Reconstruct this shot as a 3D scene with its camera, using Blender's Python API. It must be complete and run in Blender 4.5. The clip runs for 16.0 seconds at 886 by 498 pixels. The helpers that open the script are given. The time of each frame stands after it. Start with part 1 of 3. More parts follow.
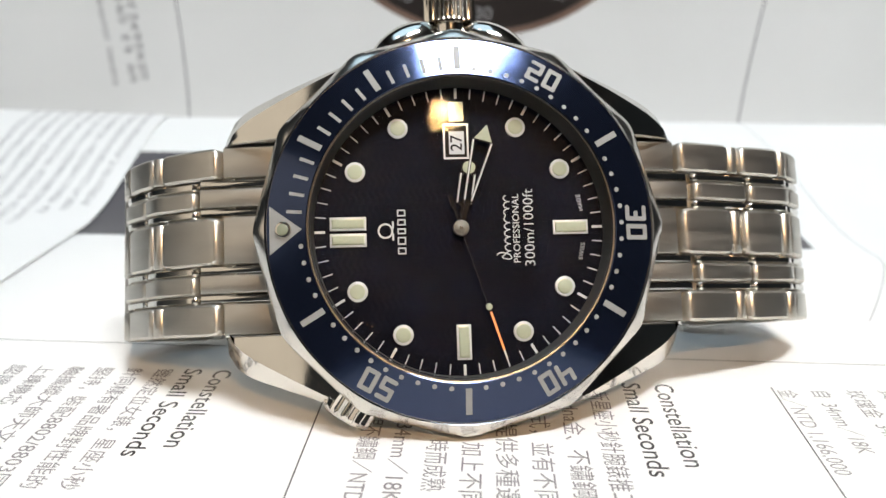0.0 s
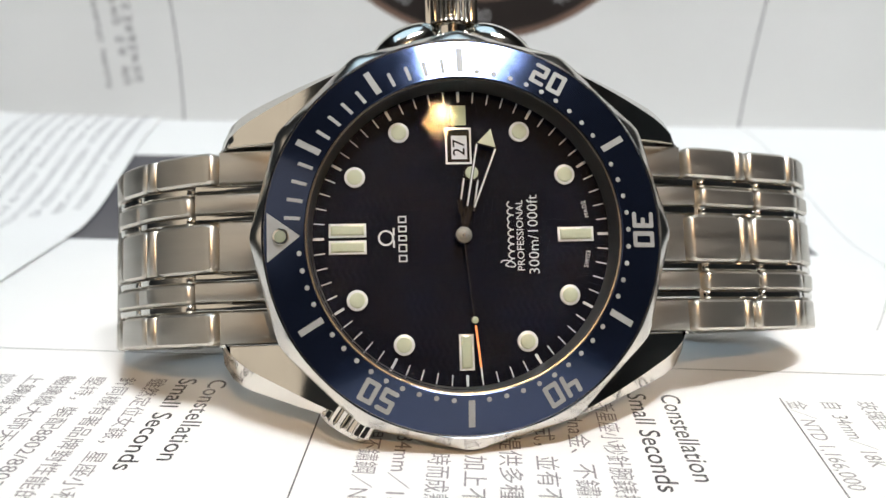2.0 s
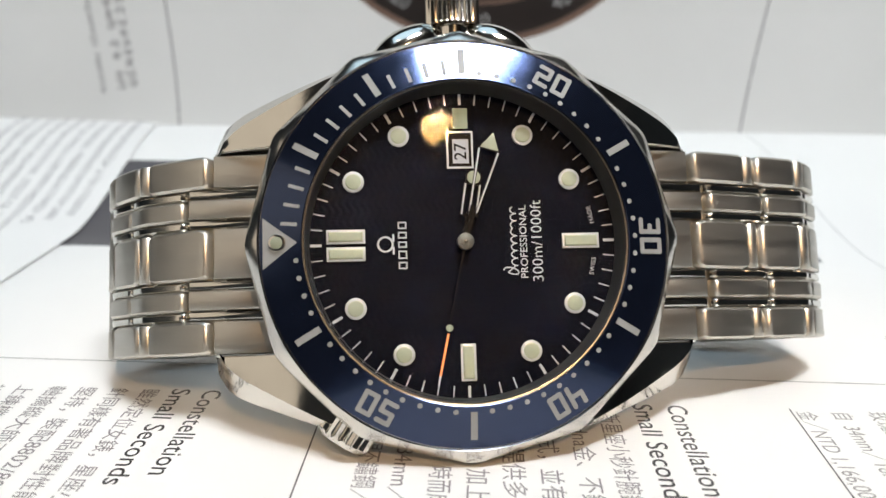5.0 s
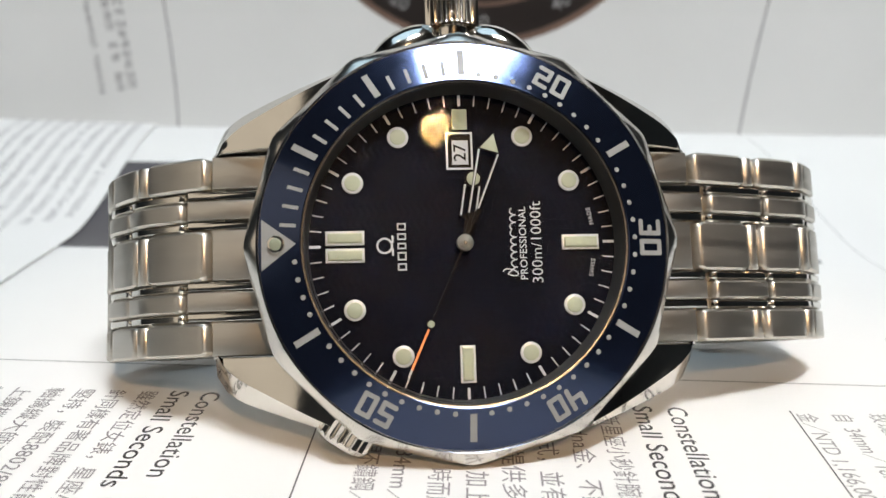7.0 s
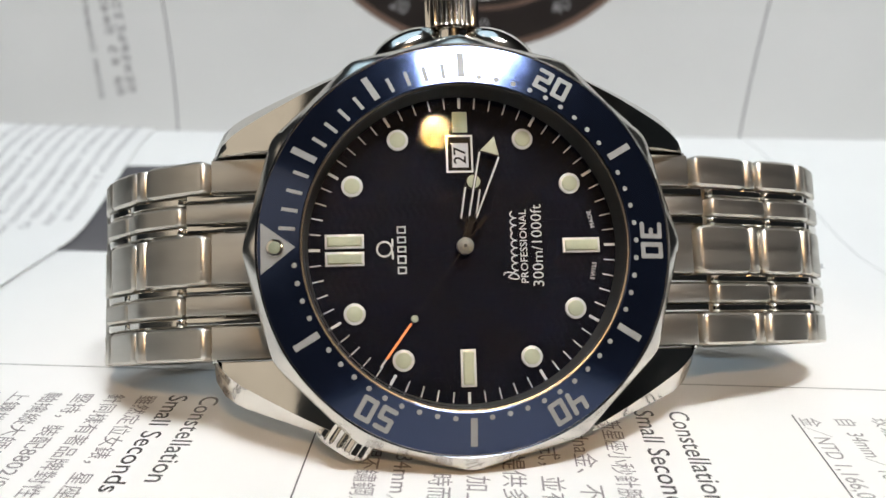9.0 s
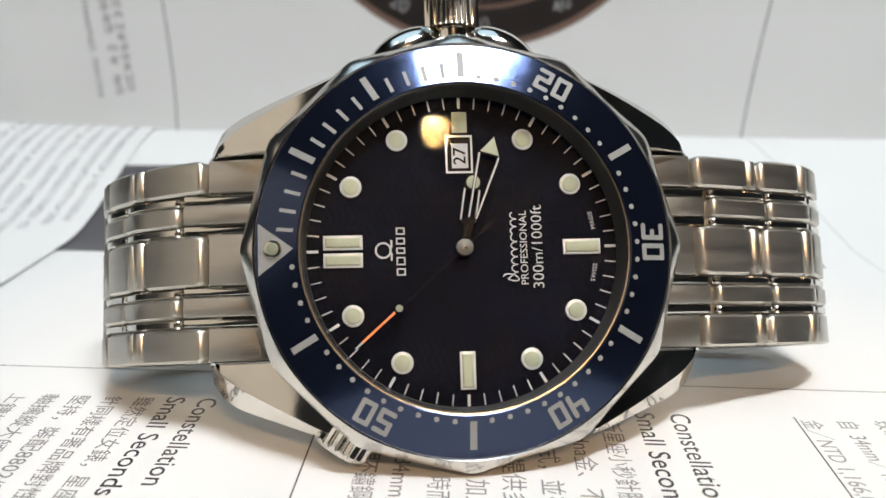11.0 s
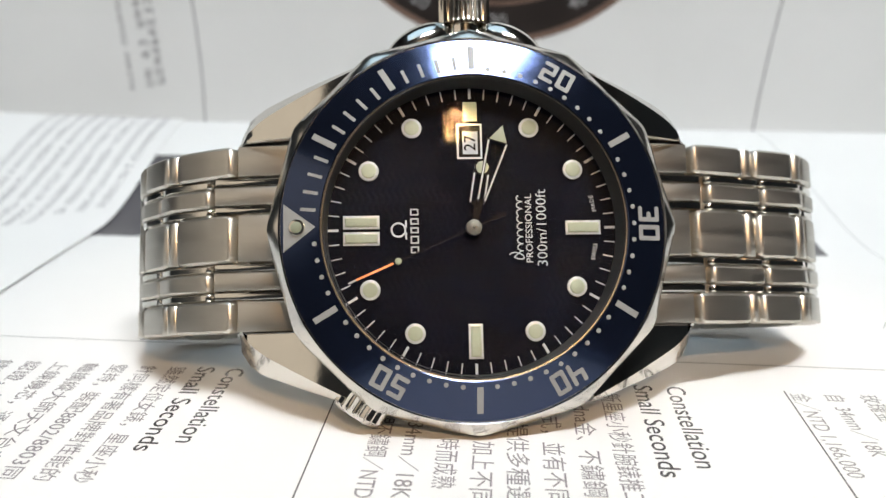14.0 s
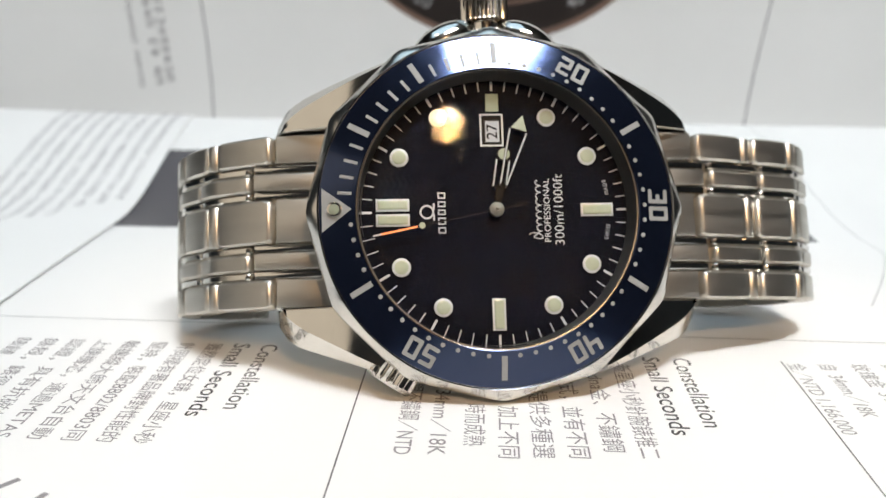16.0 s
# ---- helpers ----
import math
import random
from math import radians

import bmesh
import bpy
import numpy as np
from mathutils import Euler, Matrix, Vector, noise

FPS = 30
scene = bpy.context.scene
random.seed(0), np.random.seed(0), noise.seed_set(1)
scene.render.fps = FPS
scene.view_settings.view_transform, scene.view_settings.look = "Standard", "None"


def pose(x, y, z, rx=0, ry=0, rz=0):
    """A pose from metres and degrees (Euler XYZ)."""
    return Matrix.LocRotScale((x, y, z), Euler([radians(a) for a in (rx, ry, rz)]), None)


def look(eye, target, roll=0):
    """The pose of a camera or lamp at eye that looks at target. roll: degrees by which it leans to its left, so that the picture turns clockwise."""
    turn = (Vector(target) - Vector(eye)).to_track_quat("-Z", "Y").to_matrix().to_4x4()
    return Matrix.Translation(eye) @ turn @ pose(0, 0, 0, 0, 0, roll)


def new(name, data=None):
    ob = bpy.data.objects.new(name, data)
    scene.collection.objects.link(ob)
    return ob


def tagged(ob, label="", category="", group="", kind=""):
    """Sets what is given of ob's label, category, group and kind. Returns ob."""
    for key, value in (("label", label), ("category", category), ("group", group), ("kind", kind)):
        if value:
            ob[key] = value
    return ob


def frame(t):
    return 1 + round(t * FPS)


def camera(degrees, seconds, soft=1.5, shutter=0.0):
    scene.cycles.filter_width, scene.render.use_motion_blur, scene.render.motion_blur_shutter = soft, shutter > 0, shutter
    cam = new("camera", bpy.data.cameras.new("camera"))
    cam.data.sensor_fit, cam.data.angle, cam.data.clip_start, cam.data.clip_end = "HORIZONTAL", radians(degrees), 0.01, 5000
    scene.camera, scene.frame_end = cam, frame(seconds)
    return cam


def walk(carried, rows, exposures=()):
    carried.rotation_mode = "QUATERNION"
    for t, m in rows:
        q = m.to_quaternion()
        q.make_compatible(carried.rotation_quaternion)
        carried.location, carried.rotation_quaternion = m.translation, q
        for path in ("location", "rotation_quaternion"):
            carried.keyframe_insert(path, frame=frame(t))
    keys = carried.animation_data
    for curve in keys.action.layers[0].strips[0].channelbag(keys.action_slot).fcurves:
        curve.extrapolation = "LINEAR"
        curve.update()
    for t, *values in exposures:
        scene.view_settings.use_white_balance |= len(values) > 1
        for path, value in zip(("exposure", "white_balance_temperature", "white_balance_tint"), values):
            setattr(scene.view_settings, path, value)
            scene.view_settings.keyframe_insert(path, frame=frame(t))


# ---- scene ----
cam = camera(51.40, 16.0)
cam.data.dof.use_dof, cam.data.dof.focus_distance, cam.data.dof.aperture_fstop = True, 0.094, 34.0
walk(cam, [
    (0, pose(-0.01021, -0.09219, 0.04324, 74.468, -0.019, -5.221)),
    (0.5, pose(-0.01042, -0.09091, 0.04304, 74.625, -0.150, -5.332)),
    (1, pose(-0.01059, -0.09023, 0.04298, 74.673, -0.184, -5.424)),
    (1.5, pose(-0.01086, -0.08955, 0.04315, 74.551, -0.250, -5.583)),
    (2, pose(-0.01072, -0.08957, 0.04296, 74.678, -0.206, -5.516)),
    (2.5, pose(-0.01078, -0.08932, 0.04300, 74.661, -0.221, -5.548)),
    (3, pose(-0.01087, -0.08863, 0.04290, 74.744, -0.239, -5.610)),
    (3.5, pose(-0.01106, -0.08853, 0.04297, 74.799, -0.282, -5.710)),
    (4, pose(-0.01091, -0.08777, 0.04265, 74.895, -0.253, -5.693)),
    (6.5, pose(-0.01095, -0.08673, 0.04219, 75.186, -0.277, -5.790)),
    (7, pose(-0.01093, -0.08672, 0.04220, 75.181, -0.273, -5.784)),
    (7.5, pose(-0.01093, -0.08672, 0.04220, 75.181, -0.273, -5.784)),
    (8, pose(-0.01093, -0.08670, 0.04223, 75.169, -0.272, -5.783)),
    (8.5, pose(-0.01089, -0.08638, 0.04210, 75.258, -0.260, -5.779)),
    (9, pose(-0.01091, -0.08627, 0.04193, 75.481, -0.243, -5.800)),
    (11.5, pose(-0.01045, -0.08540, 0.04210, 75.282, -0.275, -5.672)),
    (12, pose(-0.00975, -0.08730, 0.04242, 75.050, -0.249, -5.054)),
    (12.5, pose(-0.01160, -0.09002, 0.04231, 75.081, -0.251, -5.194)),
    (13, pose(-0.01169, -0.09010, 0.04227, 75.103, -0.287, -5.213)),
    (13.5, pose(-0.01153, -0.09018, 0.04228, 75.100, -0.271, -5.129)),
    (14, pose(-0.01019, -0.09278, 0.04220, 75.115, -0.280, -4.292)),
    (14.5, pose(-0.01040, -0.09354, 0.04214, 75.137, -0.292, -4.239)),
    (15, pose(-0.01268, -0.09543, 0.04238, 75.005, -0.219, -4.814)),
    (15.5, pose(-0.01448, -0.09768, 0.04228, 75.016, -0.286, -5.168)),
    (16, pose(-0.01516, -0.10043, 0.04208, 75.112, -0.277, -5.189)),
], exposures=[(0, 0.36), (2, 0.33), (4, 0.26), (8, 0.18), (11.5, 0.17), (14, 0.26), (16, 0.25)])

# ---- light ----
MAIN, FILL, WARM, SIDE = 1.25, 6.8, 6.0, 2.2
world = bpy.data.worlds.new("shop")
scene.world = world
world.use_nodes = True
world.node_tree.nodes["Background"].inputs[0].default_value = (0.75, 0.85, 1.0, 1)
world.node_tree.nodes["Background"].inputs[1].default_value = 0.2


def lamp(name, kind, m, power, colour, **sizes):
    data = bpy.data.lights.new(name, kind)
    data.energy, data.color = power, colour
    for key, value in sizes.items():
        if key == "size":
            data.size = value
        if key == "size_y":
            data.size_y = value
        if key == "spread":
            data.spread = radians(value)
        if key == "radius":
            data.shadow_soft_size = value
        if key == "cone":
            data.spot_size, data.spot_blend = radians(value), 0.7
    if "size_y" in sizes:
        data.shape = "RECTANGLE"
    ob = new(name, data)
    ob.matrix_world = m
    return ob


lamp("ceiling_panel_light", "AREA", look((0.17, -0.37, 1.06), (0, 0, 0.0)), MAIN, (0.95, 0.965, 0.97), size=0.40, size_y=0.13, spread=60)
# broad cool fill added overhead to lift the shadows, not a known fixture
lamp("overhead_fill_light", "AREA", look((-0.25, 0.05, 1.78), (-0.25, 0.051, 0)), FILL, (0.56, 0.80, 1.0), size=1.3, size_y=1.3)
lamp("warm_spot_light", "SPOT", look((0.103, -0.914, 0.711), (0.008, -0.012, 0.0)), WARM, (1.0, 0.54, 0.21), radius=0.021, cone=8.0)
lamp("warm_spot_filament", "SPOT", look((0.107, -0.906, 0.717), (0.008, -0.012, 0.0)), WARM * 1.5, (1.0, 0.70, 0.42), radius=0.010, cone=8.0)
lamp("shop_side_light", "AREA", look((-1.25, -0.75, 0.75), (0, 0, 0)), SIDE, (1.0, 0.88, 0.72), size=1.2, size_y=0.95)
# extra point lamp without a known source, added to tint the page warm
lamp("warm_tint_light", "POINT", pose(-0.45, -0.30, 1.30), 1.0, (1.0, 0.62, 0.30), radius=0.02)

# ---- materials ----


def material(name, colour, rough=0.5, metal=0.0, colour2=None, scale=300.0, mix=0.5, bump=0.0, bump_scale=2000.0, stretch=(1, 1, 1), rough_var=0.0, spec=0.5, coat=0.0):
    """A surface with two scales of variation, in the thing's own space."""
    m = bpy.data.materials.new(name)
    m.use_nodes = True
    nt = m.node_tree
    b = nt.nodes["Principled BSDF"]
    b.inputs["Base Color"].default_value = (*colour, 1)
    b.inputs["Roughness"].default_value, b.inputs["Metallic"].default_value = rough, metal
    b.inputs["Specular IOR Level"].default_value, b.inputs["Coat Weight"].default_value = spec, coat
    tc = nt.nodes.new("ShaderNodeTexCoord")
    mp = nt.nodes.new("ShaderNodeMapping")
    mp.inputs["Scale"].default_value = stretch
    nt.links.new(tc.outputs["Object"], mp.inputs["Vector"])
    if colour2:
        nz = nt.nodes.new("ShaderNodeTexNoise")
        nz.inputs["Scale"].default_value, nz.inputs["Detail"].default_value = scale, 6
        nt.links.new(mp.outputs[0], nz.inputs["Vector"])
        mx = nt.nodes.new("ShaderNodeMix")
        mx.data_type = "RGBA"
        mx.inputs["A"].default_value, mx.inputs["B"].default_value = (*colour, 1), (*colour2, 1)
        nt.links.new(nz.outputs["Fac"], mx.inputs["Factor"])
        nt.links.new(mx.outputs["Result"], b.inputs["Base Color"])
    if rough_var:
        nz = nt.nodes.new("ShaderNodeTexNoise")
        nz.inputs["Scale"].default_value, nz.inputs["Detail"].default_value = scale * 0.7, 5
        nt.links.new(mp.outputs[0], nz.inputs["Vector"])
        mr = nt.nodes.new("ShaderNodeMapRange")
        mr.inputs["From Min"].default_value, mr.inputs["From Max"].default_value = 0.3, 0.7
        mr.inputs["To Min"].default_value, mr.inputs["To Max"].default_value = rough - rough_var, rough + rough_var
        nt.links.new(nz.outputs["Fac"], mr.inputs["Value"])
        nt.links.new(mr.outputs[0], b.inputs["Roughness"])
    if bump:
        nz = nt.nodes.new("ShaderNodeTexNoise")
        nz.inputs["Scale"].default_value, nz.inputs["Detail"].default_value = bump_scale, 4
        nt.links.new(mp.outputs[0], nz.inputs["Vector"])
        bp = nt.nodes.new("ShaderNodeBump")
        bp.inputs["Strength"].default_value, bp.inputs["Distance"].default_value = bump, 0.00002
        nt.links.new(nz.outputs["Fac"], bp.inputs["Height"])
        nt.links.new(bp.outputs[0], b.inputs["Normal"])
    return m


def glass(name, ior=1.5):
    m = bpy.data.materials.new(name)
    m.use_nodes = True
    b = m.node_tree.nodes["Principled BSDF"]
    b.inputs["Base Color"].default_value = (1, 1, 1, 1)
    b.inputs["Roughness"].default_value, b.inputs["Transmission Weight"].default_value = 0.0, 1.0
    b.inputs["IOR"].default_value = ior
    return m


BRUSHED = material("brushed_steel", (0.63, 0.595, 0.535), 0.38, 1.0, (0.50, 0.475, 0.425), 900, bump=0.5, bump_scale=5000, stretch=(0.12, 1, 1), rough_var=0.07)
POLISHED = material("polished_steel", (0.72, 0.69, 0.63), 0.13, 1.0, (0.64, 0.61, 0.56), 400, bump=0.12, bump_scale=1800, rough_var=0.05)
SATIN = material("worn_satin_steel", (0.66, 0.63, 0.58), 0.22, 1.0, (0.58, 0.55, 0.50), 5000, bump=0.12, bump_scale=9000)
BLUE = material("blue_anodised_insert", (0.030, 0.045, 0.094), 0.13, 0.9, (0.038, 0.054, 0.110), 700, bump=0.03, bump_scale=4000, rough_var=0.03, coat=0.35)
NAVY = material("navy_dial", (0.0011, 0.0015, 0.0036), 0.5, 0.0, (0.0016, 0.0021, 0.0050), 300, bump=0.1, bump_scale=5000, spec=0.035)


def engraved_waves(m):
    """Rows of shallow waves cut into the dial."""
    nt = m.node_tree
    b = nt.nodes["Principled BSDF"]
    tc = nt.nodes.new("ShaderNodeTexCoord")
    sep = nt.nodes.new("ShaderNodeSeparateXYZ")
    nt.links.new(tc.outputs["Object"], sep.inputs[0])

    def op(kind, a, v):
        n = nt.nodes.new("ShaderNodeMath")
        n.operation = kind
        nt.links.new(a, n.inputs[0])
        if isinstance(v, float):
            n.inputs[1].default_value = v
        else:
            nt.links.new(v, n.inputs[1])
        return n.outputs[0]
    ripple = op("MULTIPLY", op("SINE", op("MULTIPLY", sep.outputs[1], 3400.0), 0.0), 0.00022)
    ridge = op("SINE", op("MULTIPLY", op("ADD", sep.outputs[0], ripple), 9000.0), 0.0)
    bp = nt.nodes.new("ShaderNodeBump")
    bp.inputs["Strength"].default_value, bp.inputs["Distance"].default_value = 0.22, 0.00002
    nt.links.new(ridge, bp.inputs["Height"])
    nt.links.new(bp.outputs[0], b.inputs["Normal"])


engraved_waves(NAVY)
PRINT = material("white_print", (0.31, 0.325, 0.335), 0.5)
SILVER_PRINT = material("silver_grey_print", (0.28, 0.285, 0.285), 0.45, 0.0, (0.22, 0.225, 0.225), 800)
WHITE_METAL = material("white_metal_surround", (0.46, 0.48, 0.48), 0.25, 0.3)
LUME = material("pale_green_lume", (0.19, 0.215, 0.15), 0.6, 0.0, (0.23, 0.25, 0.185), 900, bump=0.2)
BLACK = material("black_enamel", (0.003, 0.003, 0.0035), 0.35, spec=0.06)
ORANGE = material("orange_enamel", (0.70, 0.20, 0.06), 0.4)
GREY_STEEL = material("grey_steel", (0.10, 0.105, 0.10), 0.5, 1.0, (0.14, 0.145, 0.14), 900)
REHAUT = material("grey_flange", (0.02, 0.02, 0.02), 0.6, 0.2)
DATE = material("white_date_disc", (0.22, 0.24, 0.27), 0.5)
CRYSTAL = glass("sapphire_crystal", 1.115)
PAPER = material("white_coated_paper", (0.80, 0.795, 0.78), 0.42, 0.0, (0.84, 0.835, 0.82), 60, bump=0.15, bump_scale=1500, spec=0.35)
INK = material("black_ink", (0.035, 0.033, 0.035), 0.45)
GREY_INK = material("grey_ink", (0.24, 0.225, 0.235), 0.5)
PALE_INK = material("pale_grey_ink", (0.30, 0.29, 0.29), 0.5)
DARK_PHOTO = material("dark_grey_printed_photo", (0.050, 0.047, 0.053), 0.4, 0.0, (0.09, 0.085, 0.095), 25, stretch=(0.1, 1, 1))
BROWN_PHOTO = material("dark_brown_printed_photo", (0.012, 0.009, 0.008), 0.4, 0.0, (0.030, 0.021, 0.018), 60)
ROSE_PHOTO = material("rose_gold_printed_photo", (0.26, 0.16, 0.12), 0.4, 0.0, (0.10, 0.065, 0.05), 80)
WALL = material("dark_grey_wall_paint", (0.10, 0.105, 0.11), 0.8, 0.0, (0.13, 0.135, 0.14), 3, bump=0.1, bump_scale=200)
TABLE = material("dark_table_laminate", (0.10, 0.08, 0.07), 0.4, 0.0, (0.14, 0.11, 0.09), 20)

# ---- building helpers (millimetres in, metres out) ----


def part(name, bm, mat, parent=None, label="", smooth=True, angle=35, at=None):
    bmesh.ops.scale(bm, vec=(0.001, 0.001, 0.001), verts=bm.verts)
    bmesh.ops.recalc_face_normals(bm, faces=bm.faces)
    me = bpy.data.meshes.new(name)
    bm.to_mesh(me)
    bm.free()
    me.materials.append(mat)
    if smooth:
        me.shade_smooth()
        me.set_sharp_from_angle(angle=radians(angle))
    ob = new(name, me)
    if parent:
        ob.parent = parent
    if at is not None:
        ob.matrix_basis = at
    if label:
        ob["label"] = label
    return ob


def mm(x, y, z, rx=0, ry=0, rz=0):
    return pose(x / 1000, y / 1000, z / 1000, rx, ry, rz)


def polar(r, a, z=0.0):
    return Vector((r * math.cos(radians(a)), r * math.sin(radians(a)), z))


def dial_angle(minutes):
    """The direction of a minute on the dial: twelve o'clock lies towards -x."""
    return 180 - 6 * minutes


def lathe(profile, steps=144, wave=None, closed=False):
    """Turn (radius, height) pairs about z. wave(i_profile, angle) adds to the radius."""
    bm = bmesh.new()
    rings = []
    for k in range(steps):
        a = 2 * math.pi * k / steps
        ring = []
        for i, (r, z) in enumerate(profile):
            rr, zz = (r, z) if wave is None else wave(i, a, r, z)
            ring.append(bm.verts.new((rr * math.cos(a), rr * math.sin(a), zz)))
        rings.append(ring)
    n = len(profile)
    for k in range(steps):
        p, q = rings[k], rings[(k + 1) % steps]
        for i in range(n if closed else n - 1):
            j = (i + 1) % n
            bm.faces.new((p[i], q[i], q[j], p[j]))
    if not closed:
        for i in (0, n - 1):
            if profile[i][0] > 0.01:
                bm.faces.new([rings[k][i] for k in range(steps)])
    bmesh.ops.remove_doubles(bm, verts=bm.verts, dist=1e-4)
    return bm


def prism(outline, z0, z1, bevel=0.0, seg=2):
    bm = bmesh.new()
    low = [bm.verts.new((x, y, z0)) for x, y in outline]
    f = bm.faces.new(low)
    top = bmesh.ops.extrude_face_region(bm, geom=[f])["geom"]
    vs = [g for g in top if isinstance(g, bmesh.types.BMVert)]
    bmesh.ops.translate(bm, verts=vs, vec=(0, 0, z1 - z0))
    bmesh.ops.recalc_face_normals(bm, faces=bm.faces)
    if bevel:
        edges = [e for e in bm.edges if all(abs(v.co.z - z1) < 1e-6 for v in e.verts)]
        bmesh.ops.bevel(bm, geom=edges, offset=bevel, segments=seg, affect="EDGES", profile=0.5)
    return bm


def box(x0, x1, y0, y1, z0, z1, bevel=0.0, seg=2):
    return prism([(x0, y0), (x1, y0), (x1, y1), (x0, y1)], z0, z1, bevel, seg)


def rounded(bm, offset, seg=2):
    bmesh.ops.bevel(bm, geom=list(bm.edges), offset=offset, segments=seg, affect="EDGES", profile=0.5)
    return bm


def disc(r, z0, z1, bevel=0.0, steps=32, cx=0.0, cy=0.0):
    return prism([(cx + r * math.cos(2 * math.pi * k / steps), cy + r * math.sin(2 * math.pi * k / steps)) for k in range(steps)], z0, z1, bevel)


def joined(*parts_):
    out = bmesh.new()
    for bm, m in parts_:
        if m is not None:
            bmesh.ops.transform(bm, matrix=m, verts=bm.verts)
        tmp = bpy.data.meshes.new("tmp")
        bm.to_mesh(tmp)
        bm.free()
        out.from_mesh(tmp)
        bpy.data.meshes.remove(tmp)
    return out


def lettering(body, size, depth=0.0, bold=0.0, spacing=1.0, align="CENTER"):
    """Letters as a bmesh in millimetres, lying in xy."""
    c = bpy.data.curves.new("letters", "FONT")
    c.body, c.size, c.align_x, c.align_y = body, size, align, "CENTER" if align == "CENTER" else "BOTTOM_BASELINE"
    c.extrude, c.offset, c.space_character, c.resolution_u = depth / 2, bold, spacing, 3
    ob = new("letters", c)
    bpy.context.view_layer.update()
    me = bpy.data.meshes.new_from_object(ob.evaluated_get(bpy.context.evaluated_depsgraph_get()))
    bm = bmesh.new()
    bm.from_mesh(me)
    bpy.data.objects.remove(ob)
    bpy.data.curves.remove(c)
    bpy.data.meshes.remove(me)
    return bm


def spun(bm, a, r=0.0, z=0.0, turn=0.0):
    """Move a bmesh drawn about the origin out to radius r at the angle a."""
    bmesh.ops.transform(bm, matrix=Matrix.Rotation(radians(a), 4, "Z") @ Matrix.Translation((r, 0, z)) @ Matrix.Rotation(radians(turn), 4, "Z"), verts=bm.verts)
    return bm


# ---- the room ----


def room():
    for name, m, sx, sy in (("wall_north", (0, 1650, 500), 3400, 50), ("wall_south", (0, -1650, 500), 3400, 50), ("wall_east", (1650, 0, 500), 50, 3250), ("wall_west", (-1650, 0, 500), 50, 3250)):
        x, y, z = m
        tagged(part(name, box(x - sx / 2, x + sx / 2, y - sy / 2, y + sy / 2, -800, 1800), WALL, smooth=False), "plain dark grey painted shop wall", "wall", kind="structure")
    tagged(part("ceiling", box(-1675, 1675, -1675, 1675, 1800, 1850), WALL, smooth=False), "plain dark grey painted ceiling", "ceiling", kind="structure")
    tagged(part("floor", box(-1675, 1675, -1675, 1675, -850, -800), TABLE, smooth=False), "dark plain floor", "floor", kind="structure")
    tagged(part("counter", box(-700, 700, -600, 700, -800, -3.2, 2), TABLE), "dark laminate shop counter under the magazine", "counter")


# ---- the magazine: page axes U (across the columns) and V (towards the fold) ----
U, V = Vector((0.9857, -0.1685)), Vector((0.1685, 0.9857))
FOLD = 134.0
PHOTO = (-3.0, 79.5)


def swell(v):
    """The page lies flat and rises to a crest before it drops into the gutter."""
    s = min(max((v - 70) / 62, 0), 1)
    return 14.2 * s * s * (3 - 2 * s) - 2.2 * max(v - 128, 0) * 0.35


def on_page(u, v, lift=0.0):
    p = U * u + V * v
    return Vector((p.x, p.y, swell(v) + lift))


def on_print(u, v, lift=0.03):
    """Printed columns splay a little from the ruled lines."""
    return on_page(u + (6.5 - v) * (0.027 - 0.00037 * u), v, lift)


def on_back(s, t, lift=0.0):
    """A point on the page that stands up behind the fold: s along U, t its height."""
    v = FOLD + 7.0 - 5.0 * math.exp(-max(t, 0) / 7.0) + 0.0011 * max(t - 14, 0) ** 2
    p = U * s + V * (v - lift)
    return Vector((p.x, p.y, t))


def sheet(grid, thick=0.12, away=(0, 0, -1)):
    """A sheet of paper through the grid, its thickness on the side away from the print."""
    bm = bmesh.new()
    off = Vector(away) * thick
    top = [[bm.verts.new(p) for p in row] for row in grid]
    low = [[bm.verts.new(Vector(p) + off) for p in row] for row in grid]
    for side in (top, low):
        for a, b in zip(side, side[1:]):
            for k in range(len(a) - 1):
                bm.faces.new((a[k], a[k + 1], b[k + 1], b[k]))
    rim = [(0, k) for k in range(len(grid[0]))] + [(k, -1) for k in range(1, len(grid))] + [(-1, k) for k in range(len(grid[0]) - 2, -1, -1)] + [(k, 0) for k in range(len(grid) - 2, 0, -1)]
    for (a, b), (c, d) in zip(rim, rim[1:] + rim[:1]):
        bm.faces.new((top[a][b], top[c][d], low[c][d], low[a][b]))
    return bm


def steps(a, b, n):
    return [a + (b - a) * k / n for k in range(n + 1)]


def page_text(body, size, u, v, length=0.0, bold=0.0, lift=0.03):
    """A printed line that starts at (u, v) and runs towards -V over the given length, its letters' tops towards +U."""
    bm = lettering(body, size, 0, bold, 1.0, "LEFT")
    reach = max(w.co.x for w in bm.verts)
    k = length / reach if length else 1.0
    for w in bm.verts:
        w.co = on_print(u + w.co.y, v - w.co.x * k, lift)
    return bm


